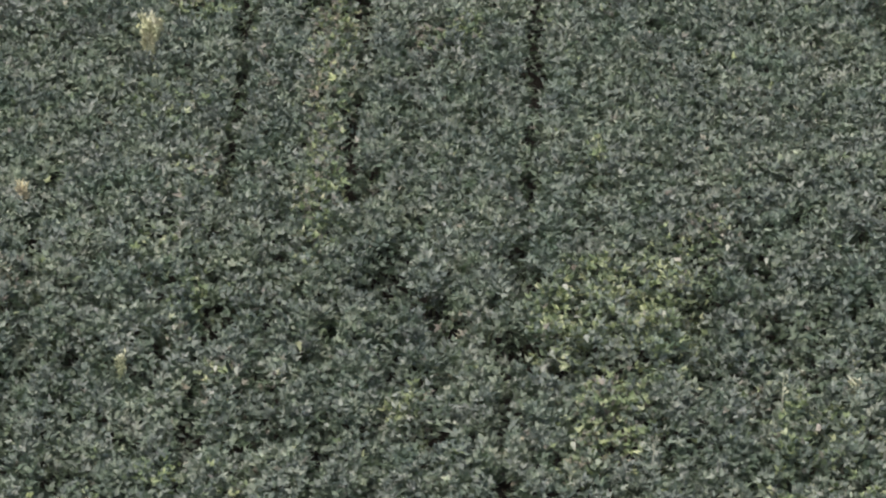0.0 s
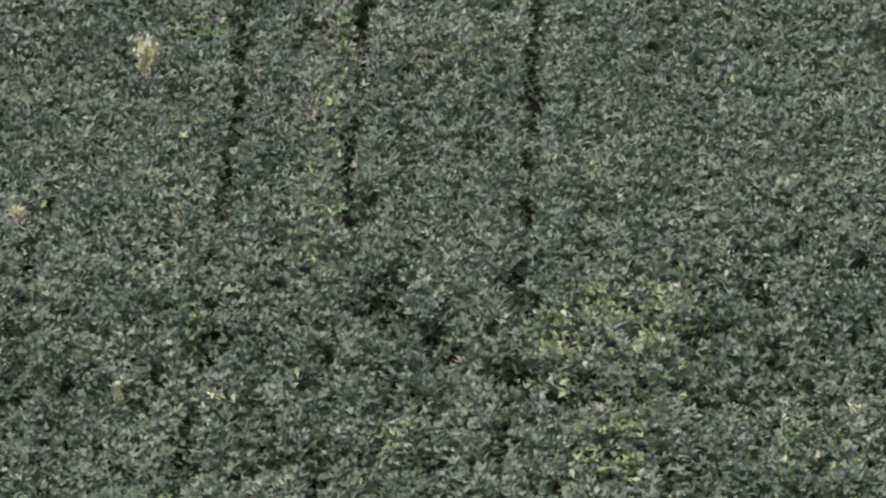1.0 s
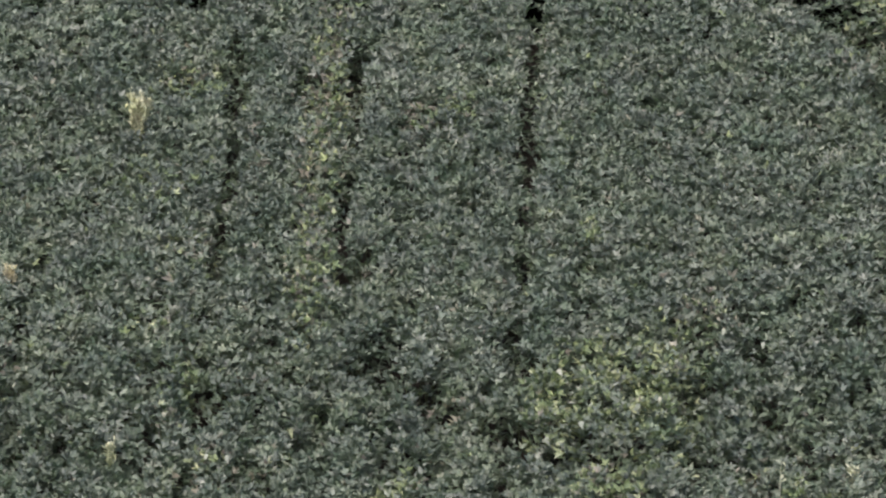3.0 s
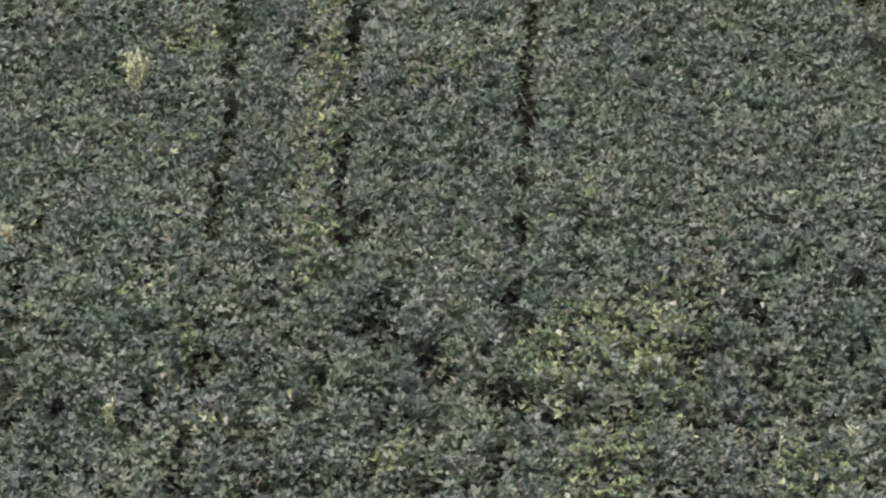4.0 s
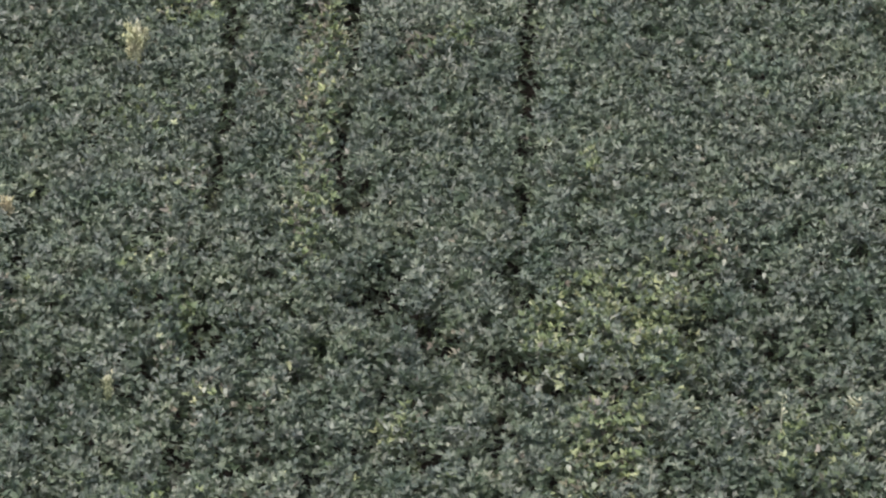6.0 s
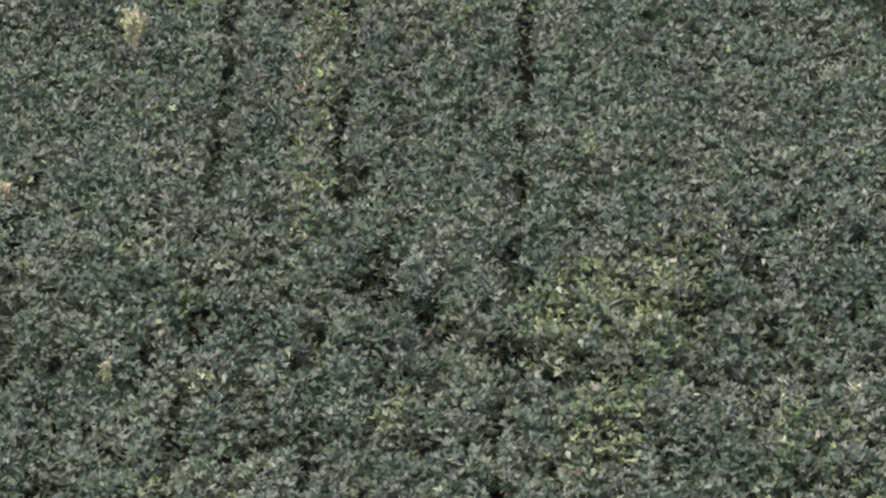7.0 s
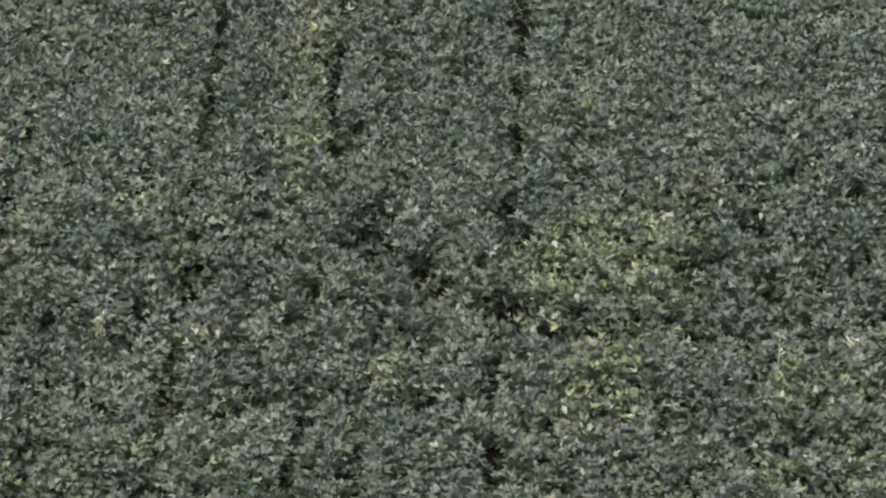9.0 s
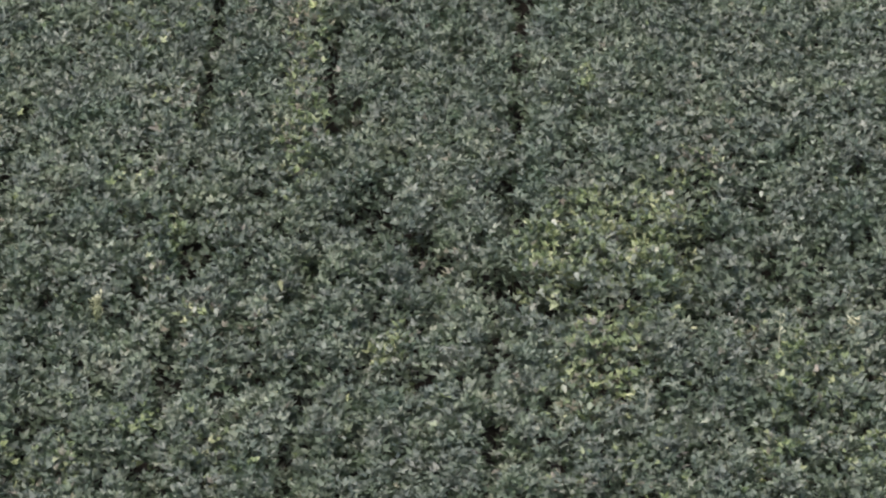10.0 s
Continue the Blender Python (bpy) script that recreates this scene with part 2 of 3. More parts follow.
# yellowing stands: x, y, half width, half length, share of yellow, share of dry
STANDS = [(2.62, -0.95, 0.44, 1.35, 1.00, 0.03), (1.46, -1.45, 0.36, 1.0, 0.88, 0.03), (1.95, -0.45, 0.60, 0.7, 0.70, 0.05), (2.10, -1.4, 0.55, 0.7, 0.50, 0.02), (2.75, -2.40, 0.20, 0.35, 0.65, 0.08),
          (2.00, -3.9, 0.50, 1.25, 0.72, 0.22), (1.75, -5.2, 0.45, 0.45, 0.15, 0.35), (4.40, -4.5, 0.60, 1.1, 0.38, 0.06), (3.87, -6.5, 0.30, 0.45, 0.45, 0.12), (5.0, -6.6, 0.32, 0.6, 0.80, 0.0),
          (-0.45, -3.70, 0.22, 0.45, 0.70, 0.0), (-4.18, -6.95, 0.40, 0.6, 0.45, 0.18), (-3.31, -5.7, 0.28, 0.4, 0.50, 0.05), (-2.41, -5.9, 0.32, 0.4, 0.32, 0.08), (-2.40, -6.8, 0.32, 0.4, 0.42, 0.10),
          (-4.56, -6.0, 0.22, 0.35, 0.50, 0.06), (-2.92, -0.9, 0.34, 0.8, 0.30, 0.04), (-2.97, -0.38, 0.20, 0.35, 0.85, 0.0), (2.95, 0.1, 0.36, 0.5, 0.55, 0.04), (-3.38, 0.83, 0.35, 0.5, 0.35, 0.03), (-3.22, -1.8, 0.18, 0.3, 0.15, 0.40), (-2.6, -3.1, 0.5, 0.35, 0.15, 0.30), (-3.5, 4.9, 0.50, 0.8, 0.18, 0.04),
          (-1.40, 7.2, 0.30, 4.2, 0.26, 0.30), (-1.53, 2.4, 0.28, 1.9, 0.50, 0.24), (-3.02, 2.9, 0.32, 0.55, 0.25, 0.38), (3.3, 1.0, 0.35, 0.6, 0.2, 0.3), (-0.21, 6.9, 0.24, 0.5, 0.25, 0.7),
          (0.35, 7.1, 0.24, 0.5, 0.5, 0.25), (2.13, 7.6, 0.16, 0.3, 0.3, 0.35), (-3.1, 8.1, 0.40, 0.6, 0.30, 0.15), (-2.30, 6.4, 0.14, 0.25, 0.1, 0.7), (-2.22, 5.3, 0.14, 0.25, 0.1, 0.7),
          (3.72, -2.75, 0.2, 0.3, 0.1, 0.6), (-0.14, -3.5, 0.12, 0.25, 0.1, 0.5), (-5.4, -0.2, 0.3, 0.8, 0.0, 0.3), (-0.04, -1.2, 0.3, 0.4, 0.0, 0.45), (1.95, 3.3, 0.18, 0.35, 0.55, 0.0),
          (6.2, 10.3, 0.55, 0.8, 0.55, 0.04), (5.45, 8.7, 0.35, 0.5, 0.1, 0.18), (2.0, -6.9, 0.8, 0.6, 0.14, 0.12)]


def sunken(x, y):
    """How far the canopy lies below its usual height."""
    d = np.zeros(np.shape(x))
    for hx, hy, r, deep in HOLLOWS:
        d = np.maximum(d, 0.86 * deep * np.exp(-(((x - hx) / r) ** 2 + ((y - hy) / (2.2 * r)) ** 2) ** 3))
    wob = 0.12 * lattice(x * 1.7, y * 1.7, 31)
    d = np.maximum(d, (0.32 + 0.12 * np.clip(1.5 - x, 0, 1) + 0.20 * lattice(x * 1.7, y * 2.1, 5)) * np.exp(-((near_line(x, y - 0.1, TRAIL) + wob) / 0.27) ** 6))
    for line in SIDE_TRAILS:
        d = np.maximum(d, 0.42 * np.exp(-((near_line(x, y - 0.15, line) + wob) / 0.25) ** 6))
    d = np.maximum(d, 0.58 * np.exp(-(near_line(x, y, CORNER) / 0.30) ** 4))
    d = np.maximum(d, 0.6 * np.exp(-(near_line(x, y, CORNER_SIDE) / 0.25) ** 4))
    return d


def crease(x, y):
    """1 along the creases between neighbouring clumps of plants, 0 on the clumps."""
    u, v = (x - LEAN_X * y) / 0.56, y / 1.15
    i, j = np.floor(u), np.floor(v)
    first, second = np.full(np.shape(x), 9.0), np.full(np.shape(x), 9.0)
    for a in (-1, 0, 1):
        for b in (-1, 0, 1):
            def h(seed):
                w = np.sin((i + a) * 12.9898 + (j + b) * 78.233 + seed) * 43758.5453
                return w - np.floor(w)
            d = np.hypot(i + a + 0.1 + 0.8 * h(1.7) - u, j + b + 0.1 + 0.8 * h(5.3) - v)
            second = np.minimum(second, np.maximum(first, d))
            first = np.minimum(first, d)
    return np.exp(-((second - first) / 0.22) ** 2)


def canopy(x, y):
    """Height of the leaf tops: gentle waves, and mounds that grow towards the near side."""
    near = np.clip((2.5 - y) / 5.0, 0.0, 1.0)
    return (TOP + 0.035 * lattice(x / 1.9, y / 1.9, 3) + (0.035 + 0.085 * near) * lattice(x / 0.42 + 9, y / 0.95, 11)
            - (0.05 + 0.21 * near) * crease(x, y) * (0.65 + 0.35 * lattice(x / 0.8, y / 0.8, 19))
            + 0.09 * near * lattice(x / 0.8, y / 1.5, 17)
            - (0.035 + 0.11 * near) * (0.5 + 0.5 * np.cos((x - FURROW - LEAN_X * y) / SPACING * 2 * math.pi)) - sunken(x, y))


def in_furrow(x, y):
    """1 in the middle of an open furrow, 0 beside it."""
    v = np.zeros(np.shape(x))
    for k, (line, half, share) in enumerate(OPEN):
        off = near_line(x + 0.03 * lattice(y * 7.0, y * 0 + k, 24), y, line)
        wide = (half + 0.05) * (share + 0.75 * lattice(y * 1.5, y * 0 + k * 3.1, 41))
        v = np.maximum(v, np.clip((wide - off) / 0.05 + 0.5, 0, 1))
    return v


def stand_shares(x, y):
    yel = 0.003 + 0.009 * np.clip(lattice(x / 1.2, y / 1.2, 51), 0, 1)
    dry = 0.004 + 0.03 * np.clip(lattice(x / 0.7, y / 0.9, 53), 0, 1) ** 2
    for sx, sy, hw, hl, a, b in STANDS:
        w = np.exp(-(((x - sx - LEAN_X * (y - sy)) / hw) ** 2 + ((y - sy) / hl) ** 2) ** 1.5)
        w = w * (0.85 + 0.32 * lattice(x * 2.6, y * 1.9, 57))
        yel, dry = np.maximum(yel, a * w), np.maximum(dry, b * w)
    return yel, dry


# ---- building blocks ----
def mesh_from(name, verts, tris, mats, index=None):
    """A mesh from arrays of corners and triangles."""
    me = bpy.data.meshes.new(name)
    verts, tris = np.asarray(verts, np.float32), np.asarray(tris, np.int32)
    me.vertices.add(len(verts))
    me.vertices.foreach_set("co", verts.ravel())
    me.loops.add(tris.size)
    me.loops.foreach_set("vertex_index", tris.ravel())
    me.polygons.add(len(tris))
    me.polygons.foreach_set("loop_start", np.arange(0, tris.size, 3, dtype=np.int32))
    for m in mats:
        me.materials.append(m)
    if index is not None:
        me.polygons.foreach_set("material_index", np.asarray(index, np.int32))
    me.update(calc_edges=True)
    return me


def part_mesh(name, me, parent, label="", kind=""):
    ob = new(name, me)
    ob.parent = parent
    return tagged(ob, label, "", "", kind)


# one leaflet, one long: base, two corners a side, tip, and the sunken midrib
LEAFLET = np.array([(0, 0, 0), (0.27, 0.26, 0.11), (0.58, 0.19, 0.06), (1.0, 0, -0.14), (0.58, -0.19, 0.06), (0.27, -0.26, 0.11), (0.46, 0, -0.03)])
LEAFLET_TRIS = np.array([(0, 6, 1), (1, 6, 2), (2, 6, 3), (3, 6, 4), (4, 6, 5), (5, 6, 0)])


def turned(v, az, down, roll):
    """Turns points (n, k, 3): roll about x, down about y, then az about z."""
    x, y, z = v[..., 0], v[..., 1], v[..., 2]
    c, s = np.cos(roll)[:, None], np.sin(roll)[:, None]
    y, z = c * y - s * z, s * y + c * z
    c, s = np.cos(down)[:, None], np.sin(down)[:, None]
    x, z = c * x + s * z, -s * x + c * z
    c, s = np.cos(az)[:, None], np.sin(az)[:, None]
    x, y = c * x - s * y, s * x + c * y
    return np.stack([x, y, z], -1)


# a leaf of three leaflets that meet in one joint: 19 corners, 18 triangles
LEAF_TRIS = np.concatenate([np.where(LEAFLET_TRIS == 0, 0, LEAFLET_TRIS + 6 * i) for i in range(3)])
LEAF_CORNERS, LEAF_FACES = 19, 18


def leaflets(at, az, down, roll, size, mat_index, gen, fold=0.3, plump=1.0):
    """Leaves of three leaflets, folded up from the joint: corners, triangles and material of each triangle."""
    n = len(at)
    vs = [np.zeros((n, 1, 3))]
    for side in (0.0, 1.22, -1.22):
        k = np.full(n, side) + gen.normal(0, 0.16, n)
        blade = LEAFLET[None, 1:] * (size * (1.15 if side == 0 else 0.95))[:, None, None]
        blade = blade * np.stack([np.ones(n), plump * gen.uniform(0.85, 1.2, n), gen.uniform(0.3, 1.5, n)], -1)[:, None, :]
        vs.append(turned(blade, k, gen.normal(0, 0.3, n) - fold, gen.normal(0, 0.3, n)))
    v = (turned(np.concatenate(vs, 1), az, down, roll) + at[:, None, :]).reshape(-1, 3)
    t = (LEAF_TRIS[None] + (np.arange(n) * LEAF_CORNERS)[:, None, None]).reshape(-1, 3)
    return v, t, np.repeat(mat_index, LEAF_FACES)


def rods(a, b, r0, r1, sides=3):
    """Thin tapered rods from a to b."""
    n = len(a)
    way = b - a
    way = way / np.linalg.norm(way, axis=1, keepdims=True)
    u = np.cross(way, np.array([0.31, 0.95, 0.05]))
    u = u / np.linalg.norm(u, axis=1, keepdims=True)
    w = np.cross(way, u)
    ring = []
    for p, r in ((a, r0), (b, r1)):
        for i in range(sides):
            q = 2 * math.pi * i / sides
            ring.append(p + (np.cos(q) * u + np.sin(q) * w) * np.reshape(r, (-1, 1)))
    v = np.stack(ring, 1).reshape(-1, 3)
    t = []
    for i in range(sides):
        j = (i + 1) % sides
        t += [(i, j, sides + j), (i, sides + j, sides + i)]
    t = (np.array(t)[None] + (np.arange(n) * 2 * sides)[:, None, None]).reshape(-1, 3)
    return v, t


# ---- ground, and the crop that goes on beyond ----
def spread(limit, first, last, step, grow):
    """Grid lines from -limit to limit: even steps from first to last, wider and wider beyond."""
    def beyond(edge):
        out = [step]
        while edge + out[-1] < limit:
            out.append(out[-1] + step + out[-1] * grow)
        return np.array(out)
    return np.concatenate([first - beyond(-first)[::-1], np.arange(first, last + step / 2, step), np.arange(first, last + step / 2, step)[-1] + beyond(last)])


def sheet(name, xs, ys, height, mat, hole=None):
    gx, gy = np.meshgrid(xs, ys)
    v = np.stack([gx, gy, height(gx, gy)], -1).reshape(-1, 3)
    w = len(xs)
    i, j = np.meshgrid(np.arange(w - 1), np.arange(len(ys) - 1))
    a = (j * w + i).ravel()
    if hole is not None:
        cx, cy = (xs[i] + xs[i + 1]).ravel() / 2, (ys[j] + ys[j + 1]).ravel() / 2
        a = a[~hole(cx, cy)]
    t = np.concatenate([np.stack([a, a + 1, a + w + 1], -1), np.stack([a, a + w + 1, a + w], -1)])
    me = mesh_from(name, v, t, [mat])
    me.polygons.foreach_set("use_smooth", np.ones(len(t), bool))
    return new(name, me)


def soil_height(x, y):
    ridge = np.cos((x - FURROW - LEAN_X * y) / SPACING * 2 * math.pi)
    close = (np.abs(x) < 12) & (np.abs(y) < 16)
    return np.where(close, -0.03 * ridge + 0.015 * lattice(x * 3, y * 3, 61) - 0.03, -0.03)


lines = spread(2500.0, -14.0, 14.0, 0.19, 0.16)
tagged(sheet("ground", lines, lines, soil_height, soil), "dark bare soil ridged between the bean rows", "ground", "", "structure")


def far_top(x, y):
    ridge = np.cos((x - FURROW - LEAN_X * y) / SPACING * 2 * math.pi)
    return 0.74 - 0.10 * ridge + 0.08 * lattice(x * 2.6, y * 1.7, 71) + 0.07 * lattice(x / 2.3, y / 2.3, 72)


def row_patch(x, y):
    u = x - FURROW - LEAN_X * y
    return (u > (ROW_FIRST + 0.15) * SPACING) & (u < (ROW_LAST + 0.85) * SPACING) & (y > Y_NEAR + 0.1) & (y < Y_FAR - 0.1)


tagged(sheet("bean_field", spread(150.0, -10.0, 10.0, 0.15, 0.10), spread(150.0, -105.0, 20.0, 0.3, 0.12), far_top, far_mat, row_patch), "closed dull green bean canopy stretching on over the field", "crop field", "", "stuff")


# ---- the bean rows ----
SINGLE_FROM, SINGLE_TO, SINGLE_MOST = -7.9, -4.6, 220


def leaf_shape(name, size, gen, mat):
    v, t, _ = leaflets(np.zeros((1, 3)), np.zeros(1), np.zeros(1), np.zeros(1), np.array([size]), np.zeros(1, int), gen, 0.8)
    return mesh_from(name, v, t, [mat])


shape_rng = np.random.default_rng(3)
GREEN_LEAVES = [leaf_shape("bean_leaf", 0.072 + 0.006 * i, shape_rng, one_green) for i in range(6)]
YELLOW_LEAVES = [leaf_shape("bean_leaf_yellowing", 0.072 + 0.009 * i, shape_rng, one_yellow) for i in range(3)]


def stem_shape(high):
    """A bean plant's stem, kinked at its nodes, with short side shoots."""
    gen = np.random.default_rng(int(high * 100))
    n = max(2, int(high / 0.14))
    node = np.stack([gen.normal(0, 0.012, n), gen.normal(0, 0.012, n), np.linspace(0.0, high - 0.05, n)], -1)
    node[0] = (0, 0, -0.06)
    tip = node[1:] + np.stack([gen.normal(0, 0.05, n - 1), gen.normal(0, 0.05, n - 1), np.full(n - 1, 0.05)], -1)
    v0, t0 = rods(node[:-1], node[1:], np.full(n - 1, 0.006), np.full(n - 1, 0.005), 4)
    v1, t1 = rods(node[1:], tip, np.full(n - 1, 0.003), np.full(n - 1, 0.002))
    return mesh_from("bean_stem", np.concatenate([v0, v1]), np.concatenate([t0, t1 + len(v0)]), [stem_mat])


STEMS = [stem_shape(0.1 * (i + 1)) for i in range(10)]


ROW_LABELS = {
    -5: "soybean row of dull green plants along a dark open furrow",
    -4: "thin soybean row with tan and yellowing leaves along a furrow",
    -3: "soybean row of dull green plants trodden down at a hollow",
    0: "soybean row of dull green plants along a narrow open furrow",
    1: "soybean row with pale yellow leaves in patches among the green",
    2: "soybean row with a bright yellowing stand beside a trodden track",
    4: "soybean row with yellow-green leaves in patches near a track",
}


def bean_row(k):
    gen = np.random.default_rng(1000 + k)
    ys = np.arange(Y_NEAR, Y_FAR, 0.19)
    ys = ys + gen.uniform(-0.06, 0.06, len(ys))
    xs = FURROW + (k + 0.5) * SPACING + LEAN_X * ys + gen.normal(0, 0.13, len(ys))
    tops = np.maximum(canopy(xs, ys) + gen.normal(0, 0.035, len(ys)), 0.2)
    per, tips, young = 76, 7, 5
    n = len(xs) * per
    px, py, ph = np.repeat(xs, per), np.repeat(ys, per), np.repeat(tops, per)
    # older leaves fill the plant below its tips
    u = 0.04 + np.where(gen.uniform(0, 1, n) < 0.66, 0.30 * gen.uniform(0, 1, n), gen.uniform(0.30, 1.0, n))
    az = np.tile(np.arange(per) * 2.39996, len(xs)) + np.repeat(gen.uniform(0, 6.28, len(xs)), per)
    reach = 0.03 + 0.40 * np.sqrt(gen.uniform(0, 1, n))
    lx, ly = px + reach * np.cos(az), py + reach * np.sin(az)
    # young leaves stand in a rosette at the tip of each shoot
    star = np.tile(np.arange(per) < tips * young, len(xs))
    shoot = np.tile(np.minimum(np.arange(per) // young, tips - 1), len(xs)) + np.repeat(np.arange(len(xs)) * tips, per)
    side = np.tile(np.arange(tips) * 2.39996, len(xs)) + np.repeat(gen.uniform(0, 6.28, len(xs)), tips) + gen.normal(0, 0.3, len(xs) * tips)
    far = 0.36 * np.sqrt((np.tile(np.arange(tips), len(xs)) + gen.uniform(0, 1, len(xs) * tips)) / tips)
    lift = gen.normal(0, 0.022, len(xs) * tips)
    tx, ty = (np.repeat(xs, tips) + far * np.cos(side))[shoot], (np.repeat(ys, tips) + far * np.sin(side))[shoot]
    out = 0.062 * np.sqrt(gen.uniform(0, 1, n))
    lx, ly = np.where(star, tx + out * np.cos(az), lx), np.where(star, ty + out * np.sin(az), ly)
    # leaves follow the lie of the canopy, not only their own plant
    roof = canopy(lx, ly) + 0.06 + (ph - canopy(px, py)) * (1 - reach / 0.5) - 0.05 * (reach / 0.4) ** 2 + 0.03 * lattice(lx / 0.14, ly / 0.36, 91)
    lz = roof - u * 0.72 * np.clip(roof / TOP, 0.3, 1) + gen.normal(0, 0.03, n)
    crown = np.maximum(canopy(tx, ty), 0.2) + 0.07 + lift[shoot] + 0.6 * (ph - canopy(px, py)).clip(-0.1, 0.1)
    lz = np.where(star, crown - 5.0 * out ** 2 - 0.09 * gen.uniform(0, 1, n), lz)
    u = np.where(star, 0.02, u)
    # the lowest leaves lie close over the soil, also where the plants above are trodden down
    lz = np.where(~star & (gen.uniform(0, 1, n) > 0.82), gen.uniform(0.06, 0.30, n), lz)
    ok = (lz > 0.05) & (gen.uniform(0, 1, n) > (0.12 + 0.5 * np.clip((2.5 - ly) / 5.0, 0, 1)) * crease(lx, ly) * (lz > 0.4)) & (gen.uniform(0, 1, n) > in_furrow(lx, ly) * np.where(lz < 0.5, 0.3, 0.96))
    lx, ly, lz, az, u, reach, star, out = lx[ok], ly[ok], lz[ok], az[ok], u[ok], reach[ok], star[ok], out[ok]
    n = len(lx)
    yel, dry = stand_shares(lx, ly)
    yel = np.clip(yel * np.where(star, 1.25, 0.6), 0, 1)
    pick = gen.uniform(0, 1, n)
    silver = np.repeat(gen.uniform(0, 1, len(xs)) + 0.35 * lattice(xs / 0.9, ys / 1.3, 81), per)[ok] > np.where(star, 0.74, 0.95)
    mat = np.where(pick < dry, 2, np.where(pick < dry + yel, 1, np.where(silver, 3, np.where(star, 0, 4))))
    # leaflets are slimmer in the far, drier half of the field
    plump = 0.76 + 0.16 * np.clip((3.5 - ly) / 5.0, 0, 1)
    size = 0.100 * gen.uniform(0.75, 1.2, n) * np.where(star, 0.92, 0.95 + 0.2 * np.sqrt(u))
    down, roll = -0.3 + 0.5 * reach / 0.43 + gen.normal(0, 0.4, n), gen.normal(0, 0.4, n)
    down = np.where(star, -0.3 + 8.0 * out + gen.normal(0, 0.35, n), down)
    fold = np.where(star, 0.85, 0.6)
    az = az + gen.normal(0, 0.4, n)
    row = tagged(new("soybean_row"), ROW_LABELS.get(k, "dense row of dull green soybean plants on dark soil"), "crop row", "soybean rows")
    row.location = (FURROW + (k + 0.5) * SPACING + LEAN_X * Y_NEAR, Y_NEAR, 0.0)
    base = np.array(row.location)
    front = np.where((ly > SINGLE_FROM) & (ly < SINGLE_TO) & (u < 0.22) & (mat < 2) & (lz > 0.5))[0]
    single = front[:: max(1, len(front) // SINGLE_MOST)][:SINGLE_MOST]
    rest = np.ones(n, bool)
    rest[single] = False
    at = np.stack([lx, ly, lz], -1) - base
    owner = np.repeat(np.arange(len(xs)), per)[ok]
    v, t, m = leaflets(at[rest], az[rest], down[rest], roll[rest], size[rest], mat[rest], gen, fold[rest], plump[rest])
    corners, faces = LEAF_CORNERS, LEAF_FACES
    ends = np.concatenate([[0], np.cumsum(np.bincount(owner[rest], minlength=len(xs)))])
    plants = []
    for j in range(len(xs)):
        a, b = ends[j], ends[j + 1]
        foot = np.array([xs[j], ys[j], 0.0]) - base
        me = mesh_from("bean_plant", v[a * corners:b * corners] - foot, t[:(b - a) * faces], [leaf_green, leaf_yellow, leaf_dry, leaf_grey, leaf_mature], m[a * faces:b * faces])
        plant = part_mesh("plant", STEMS[int(np.clip(tops[j] * 10, 1, 10)) - 1], row)
        plant.location = foot
        part_mesh("foliage", me, plant, "", "stuff")
        plants.append(plant)
    for i in single:
        me = YELLOW_LEAVES[i % 3] if mat[i] == 1 else GREEN_LEAVES[i % 6]
        plant = plants[owner[i]]
        ob = part_mesh("leaf", me, plant)
        ob.matrix_basis = Matrix.Translation(Vector(at[i]) - plant.location) @ Euler((0, 0, az[i])).to_matrix().to_4x4() @ Euler((roll[i], down[i], 0)).to_matrix().to_4x4()
    return row


ROWS_MADE = {}
for k in range(ROW_FIRST, ROW_LAST + 1):
    ROWS_MADE[k] = bean_row(k)


# ---- leaves that show their pale undersides ----
one_pale = leaf_material("leaf_underside", [(0.0, (0.18, 0.195, 0.16)), (0.5, (0.23, 0.24, 0.20)), (1.0, (0.30, 0.295, 0.255))], 0.6, 0.2, single=True)
PALE_LEAVES = [mesh_from("pale_leaf", LEAFLET * (0.095 + 0.012 * i) * np.array([1.0, 1.15, 1.0]), LEAFLET_TRIS, [one_pale]) for i in range(3)]
PALE_AT = [(1.32, -5.01), (1.69, -5.21), (1.81, -5.18), (2.49, -5.0), (-2.96, -4.76), (-2.44, -2.86), (-2.68, -2.86), (4.16, -4.09), (4.9, -3.37), (4.32, -6.94), (4.23, -4.67), (1.98, -0.49),
           (2.26, -0.57), (2.65, -1.35), (1.63, -1.8), (3.48, 0.52), (2.44, 1.24), (1.89, 2.8), (3.95, 0.28), (-0.17, -3.5), (-2.47, -3.41), (-3.31, -2.81), (-2.7, -3.48), (1.5, -4.64), (-0.26, -3.46), (1.45, -0.56), (-3.02, -4.78), (-0.13, -3.68), (2.4, -1.42), (1.70, -1.86), (4.02, 0.25)]
pale_rng = np.random.default_rng(21)
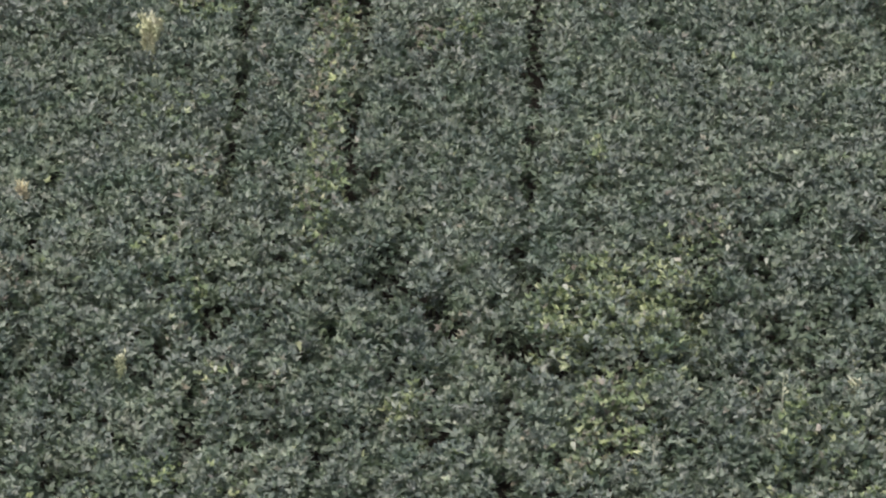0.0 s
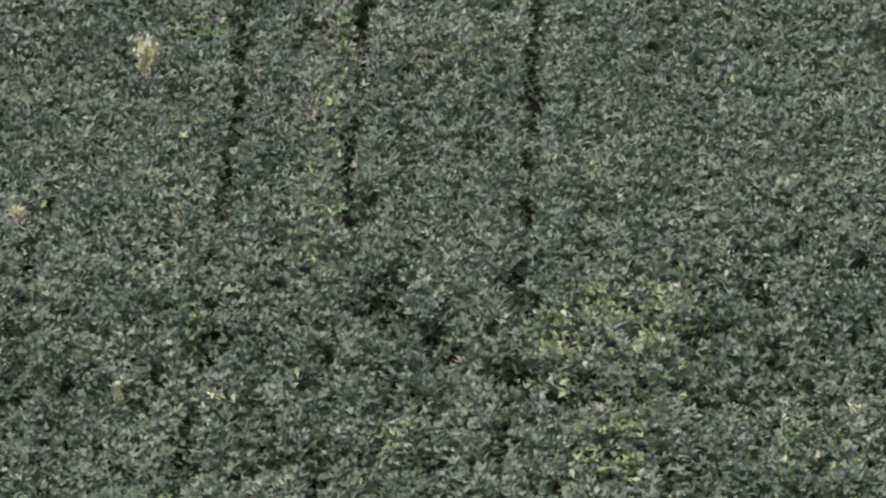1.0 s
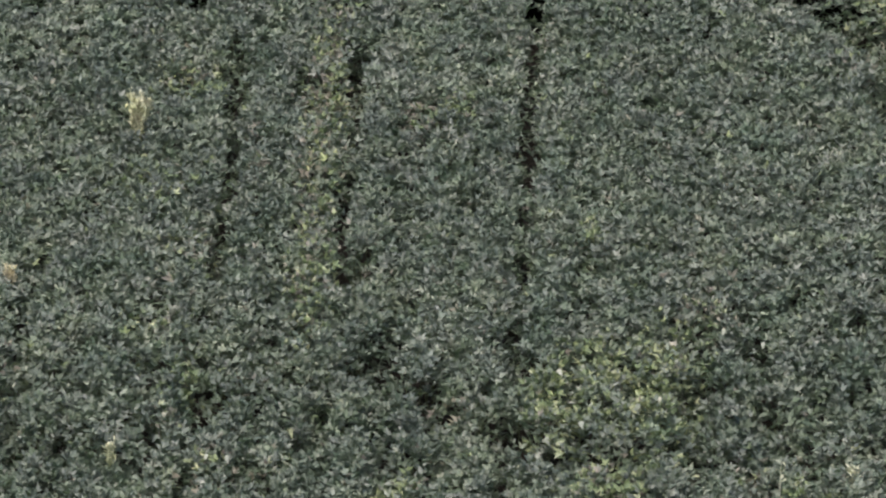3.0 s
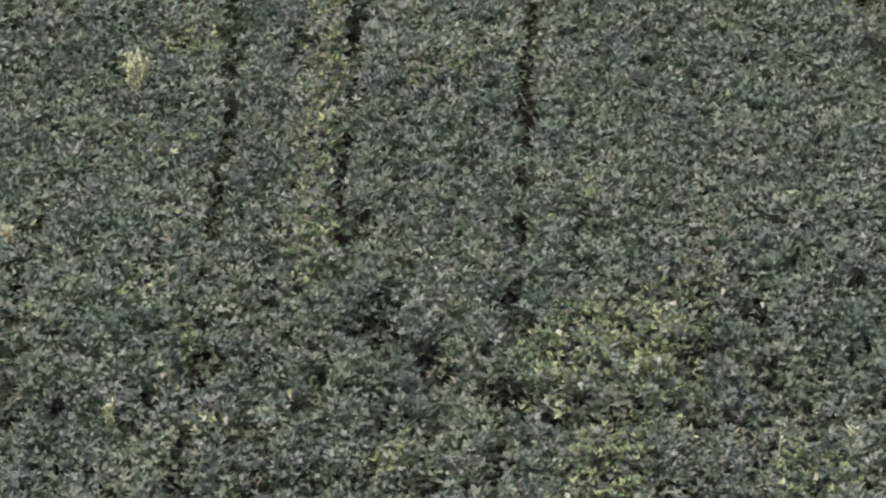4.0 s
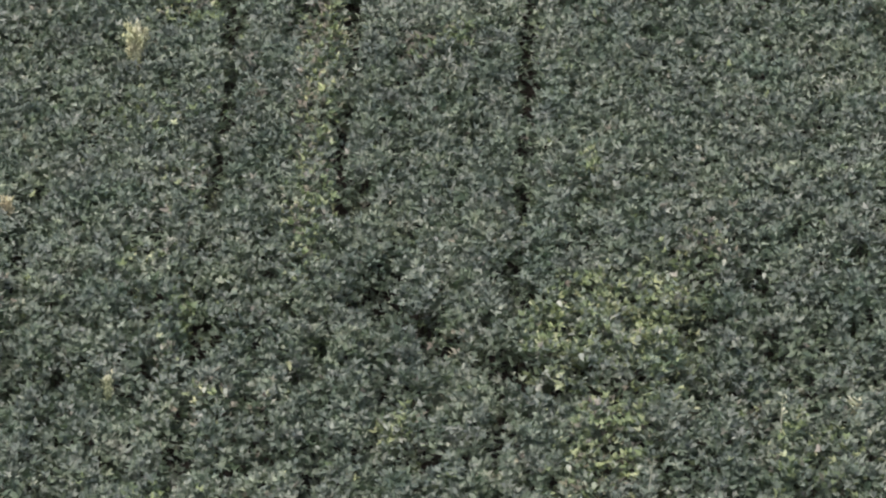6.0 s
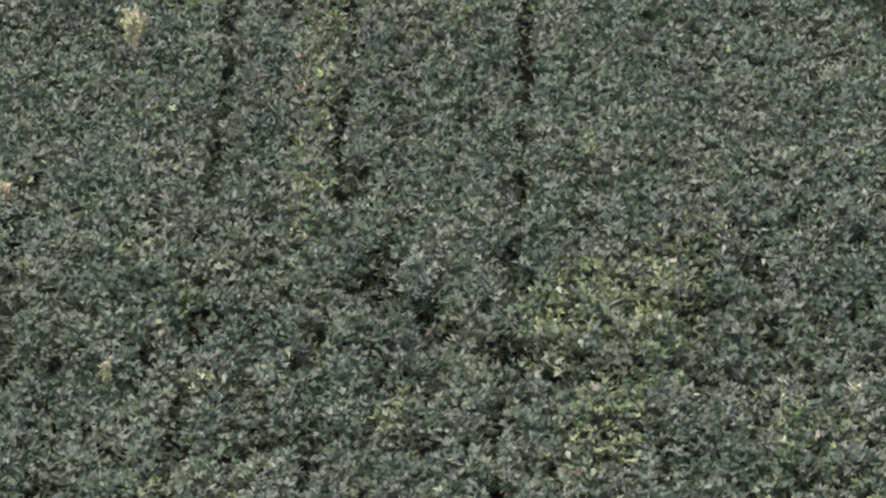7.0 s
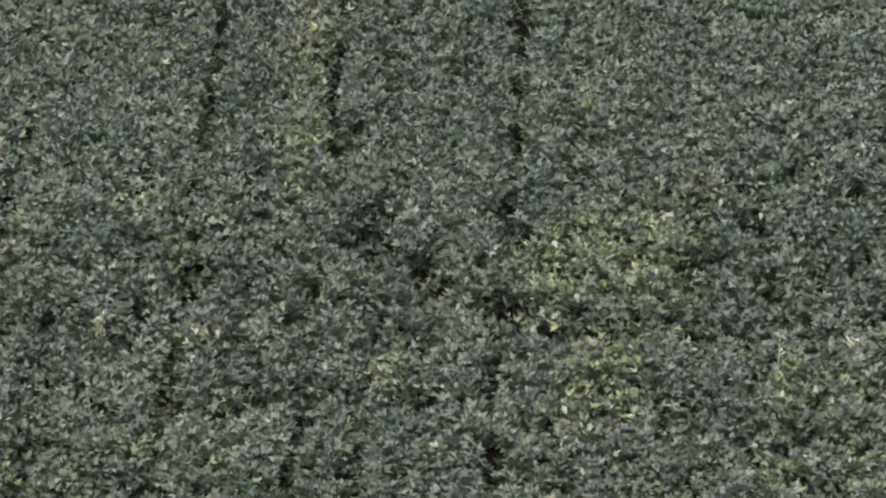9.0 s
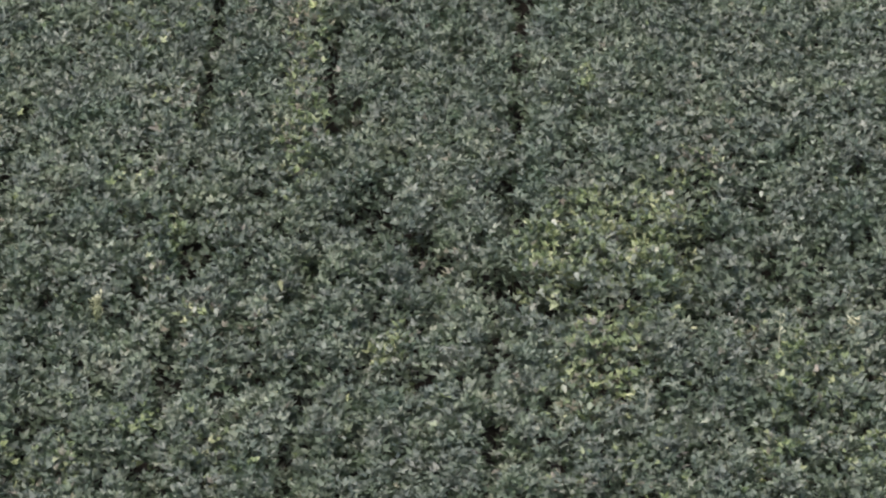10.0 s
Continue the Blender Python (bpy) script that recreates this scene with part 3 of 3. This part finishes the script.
for i, (x, y) in enumerate(PALE_AT):
    k = int(np.clip(math.floor((x - FURROW - LEAN_X * y) / SPACING), ROW_FIRST, ROW_LAST))
    z = float(canopy(np.array([x]), np.array([y]))[0]) + 0.15
    ob = part_mesh("leaf", PALE_LEAVES[i % 3], ROWS_MADE[k], "leaf turned to its pale underside")
    ob.matrix_basis = Matrix.Translation(Vector((x, y - 0.28, z)) - ROWS_MADE[k].location) @ Euler((pale_rng.uniform(-0.5, 0.5), pale_rng.choice((-1.1, 0.9)) + pale_rng.uniform(-0.3, 0.3), pale_rng.uniform(-2.4, -0.7))).to_matrix().to_4x4()


# ---- weeds that stand up out of the crop ----
def weed(name, x, y, high, wide, mat, label, blades, seed):
    """A pale weed: a stem, side shoots that fan out upwards, and narrow leaves along them."""
    gen = np.random.default_rng(seed)
    top = TOP - float(sunken(np.array([x]), np.array([y]))[0])
    plant = tagged(new(name), label, "weed")
    plant.location = (x, y, 0.0)
    shoots = 34
    a = np.zeros((shoots, 3))
    a[:, 2] = np.linspace(top - 0.15, top + 0.5 * high, shoots)
    q = gen.uniform(0, 6.28, shoots)
    out = wide * gen.uniform(0.15, 1.0, shoots) * 0.5 * np.linspace(0.55, 1.0, shoots)
    b = np.stack([out * np.cos(q), out * np.sin(q), a[:, 2] + gen.uniform(0.4, 0.62, shoots) * high], -1)
    v, t = rods(np.array([[0.0, 0.0, -0.04]]), np.array([[0.0, 0.0, top + 0.8 * high]]), np.array([0.008]), np.array([0.003]), 5)
    part_mesh("stem", mesh_from("weed_stem", v, t, [stem_mat]), plant)
    v, t = rods(a, b, np.full(shoots, 0.004), np.full(shoots, 0.002))
    part_mesh("shoots", mesh_from("weed_shoots", v, t, [mat]), plant, "", "stuff")
    s = gen.integers(0, shoots, blades)
    f = gen.uniform(0.05, 1.02, blades)
    at = a[s] + (b[s] - a[s]) * f[:, None] + gen.normal(0, 0.016, (blades, 3))
    one = LEAFLET[None] * (gen.uniform(0.04, 0.085, blades))[:, None, None] * np.array([1.0, 0.55, 1.0])
    v = (turned(one, gen.uniform(0, 6.28, blades), gen.normal(-0.95, 0.4, blades), gen.normal(0, 0.5, blades)) + at[:, None, :]).reshape(-1, 3)
    t = (LEAFLET_TRIS[None] + (np.arange(blades) * len(LEAFLET))[:, None, None]).reshape(-1, 3)
    part_mesh("foliage", mesh_from("weed_foliage", v, t, [mat]), plant, "", "stuff")
    return plant


weed("yellow_weed", -3.77, 6.48, 0.47, 0.44, weed_pale, "tall pale yellow weed standing above the beans", 1700, 5)
weed("yellow_weed", -5.21, 1.90, 0.20, 0.26, weed_tan, "small straw-coloured weed among the beans", 300, 6)
weed("yellow_weed", -3.84, -2.72, 0.20, 0.22, weed_pale, "low yellowish weed poking through the beans", 220, 8)
weed("yellow_weed", 4.87, -3.60, 0.15, 0.18, weed_pale, "pale yellow weed beside the flattened track", 200, 9)


straw = leaf_material("grey_straw", [(0.0, (0.22, 0.22, 0.175)), (1.0, (0.32, 0.31, 0.26))], 0.8, 0.1)


def dry_stalk(x, y, high, lean, label, seed):
    """A dead upright stalk with a few curled leaves on short twigs."""
    gen = np.random.default_rng(seed)
    plant = tagged(new("dry_stalk"), label, "dead stalk")
    plant.location = (x, y, 0.0)
    top = TOP + high
    bends = np.array([(0, 0, -0.04), (lean * 0.3, 0, 0.5 * top), (lean * 0.7, 0.01, 0.8 * top), (lean, 0.0, top)])
    v, t = rods(bends[:-1], bends[1:], np.array([0.011, 0.011, 0.010]), np.array([0.011, 0.010, 0.006]), 5)
    part_mesh("stem", mesh_from("dry_stem", v, t, [straw]), plant)
    foot = bends[2] + (bends[3] - bends[2]) * gen.uniform(0, 1, 5)[:, None]
    tip = foot + gen.normal(0, 1, (5, 3)) * np.array([0.06, 0.06, 0.02]) + np.array([0, 0, 0.05])
    v, t = rods(foot, tip, np.full(5, 0.006), np.full(5, 0.004))
    part_mesh("twig_spray", mesh_from("dry_twigs", v, t, [straw]), plant, "", "stuff")
    for p in tip:
        one = LEAFLET[None] * 0.07 * np.array([1.0, 0.9, 1.8])
        v = turned(one, gen.uniform(0, 6.28, 1), gen.normal(0.5, 0.5, 1), gen.normal(0, 0.6, 1))[0] + p
        part_mesh("leaf", mesh_from("dry_leaf", v, LEAFLET_TRIS, [straw]), plant, "curled straw-coloured leaf")
    return plant


dry_stalk(3.99, -3.80, 0.27, 0.02, "pale dead stalk upright among yellowing beans", 31)
dry_stalk(2.36, -5.50, 0.36, 0.12, "leaning dead stalk with curled tan leaves", 32)
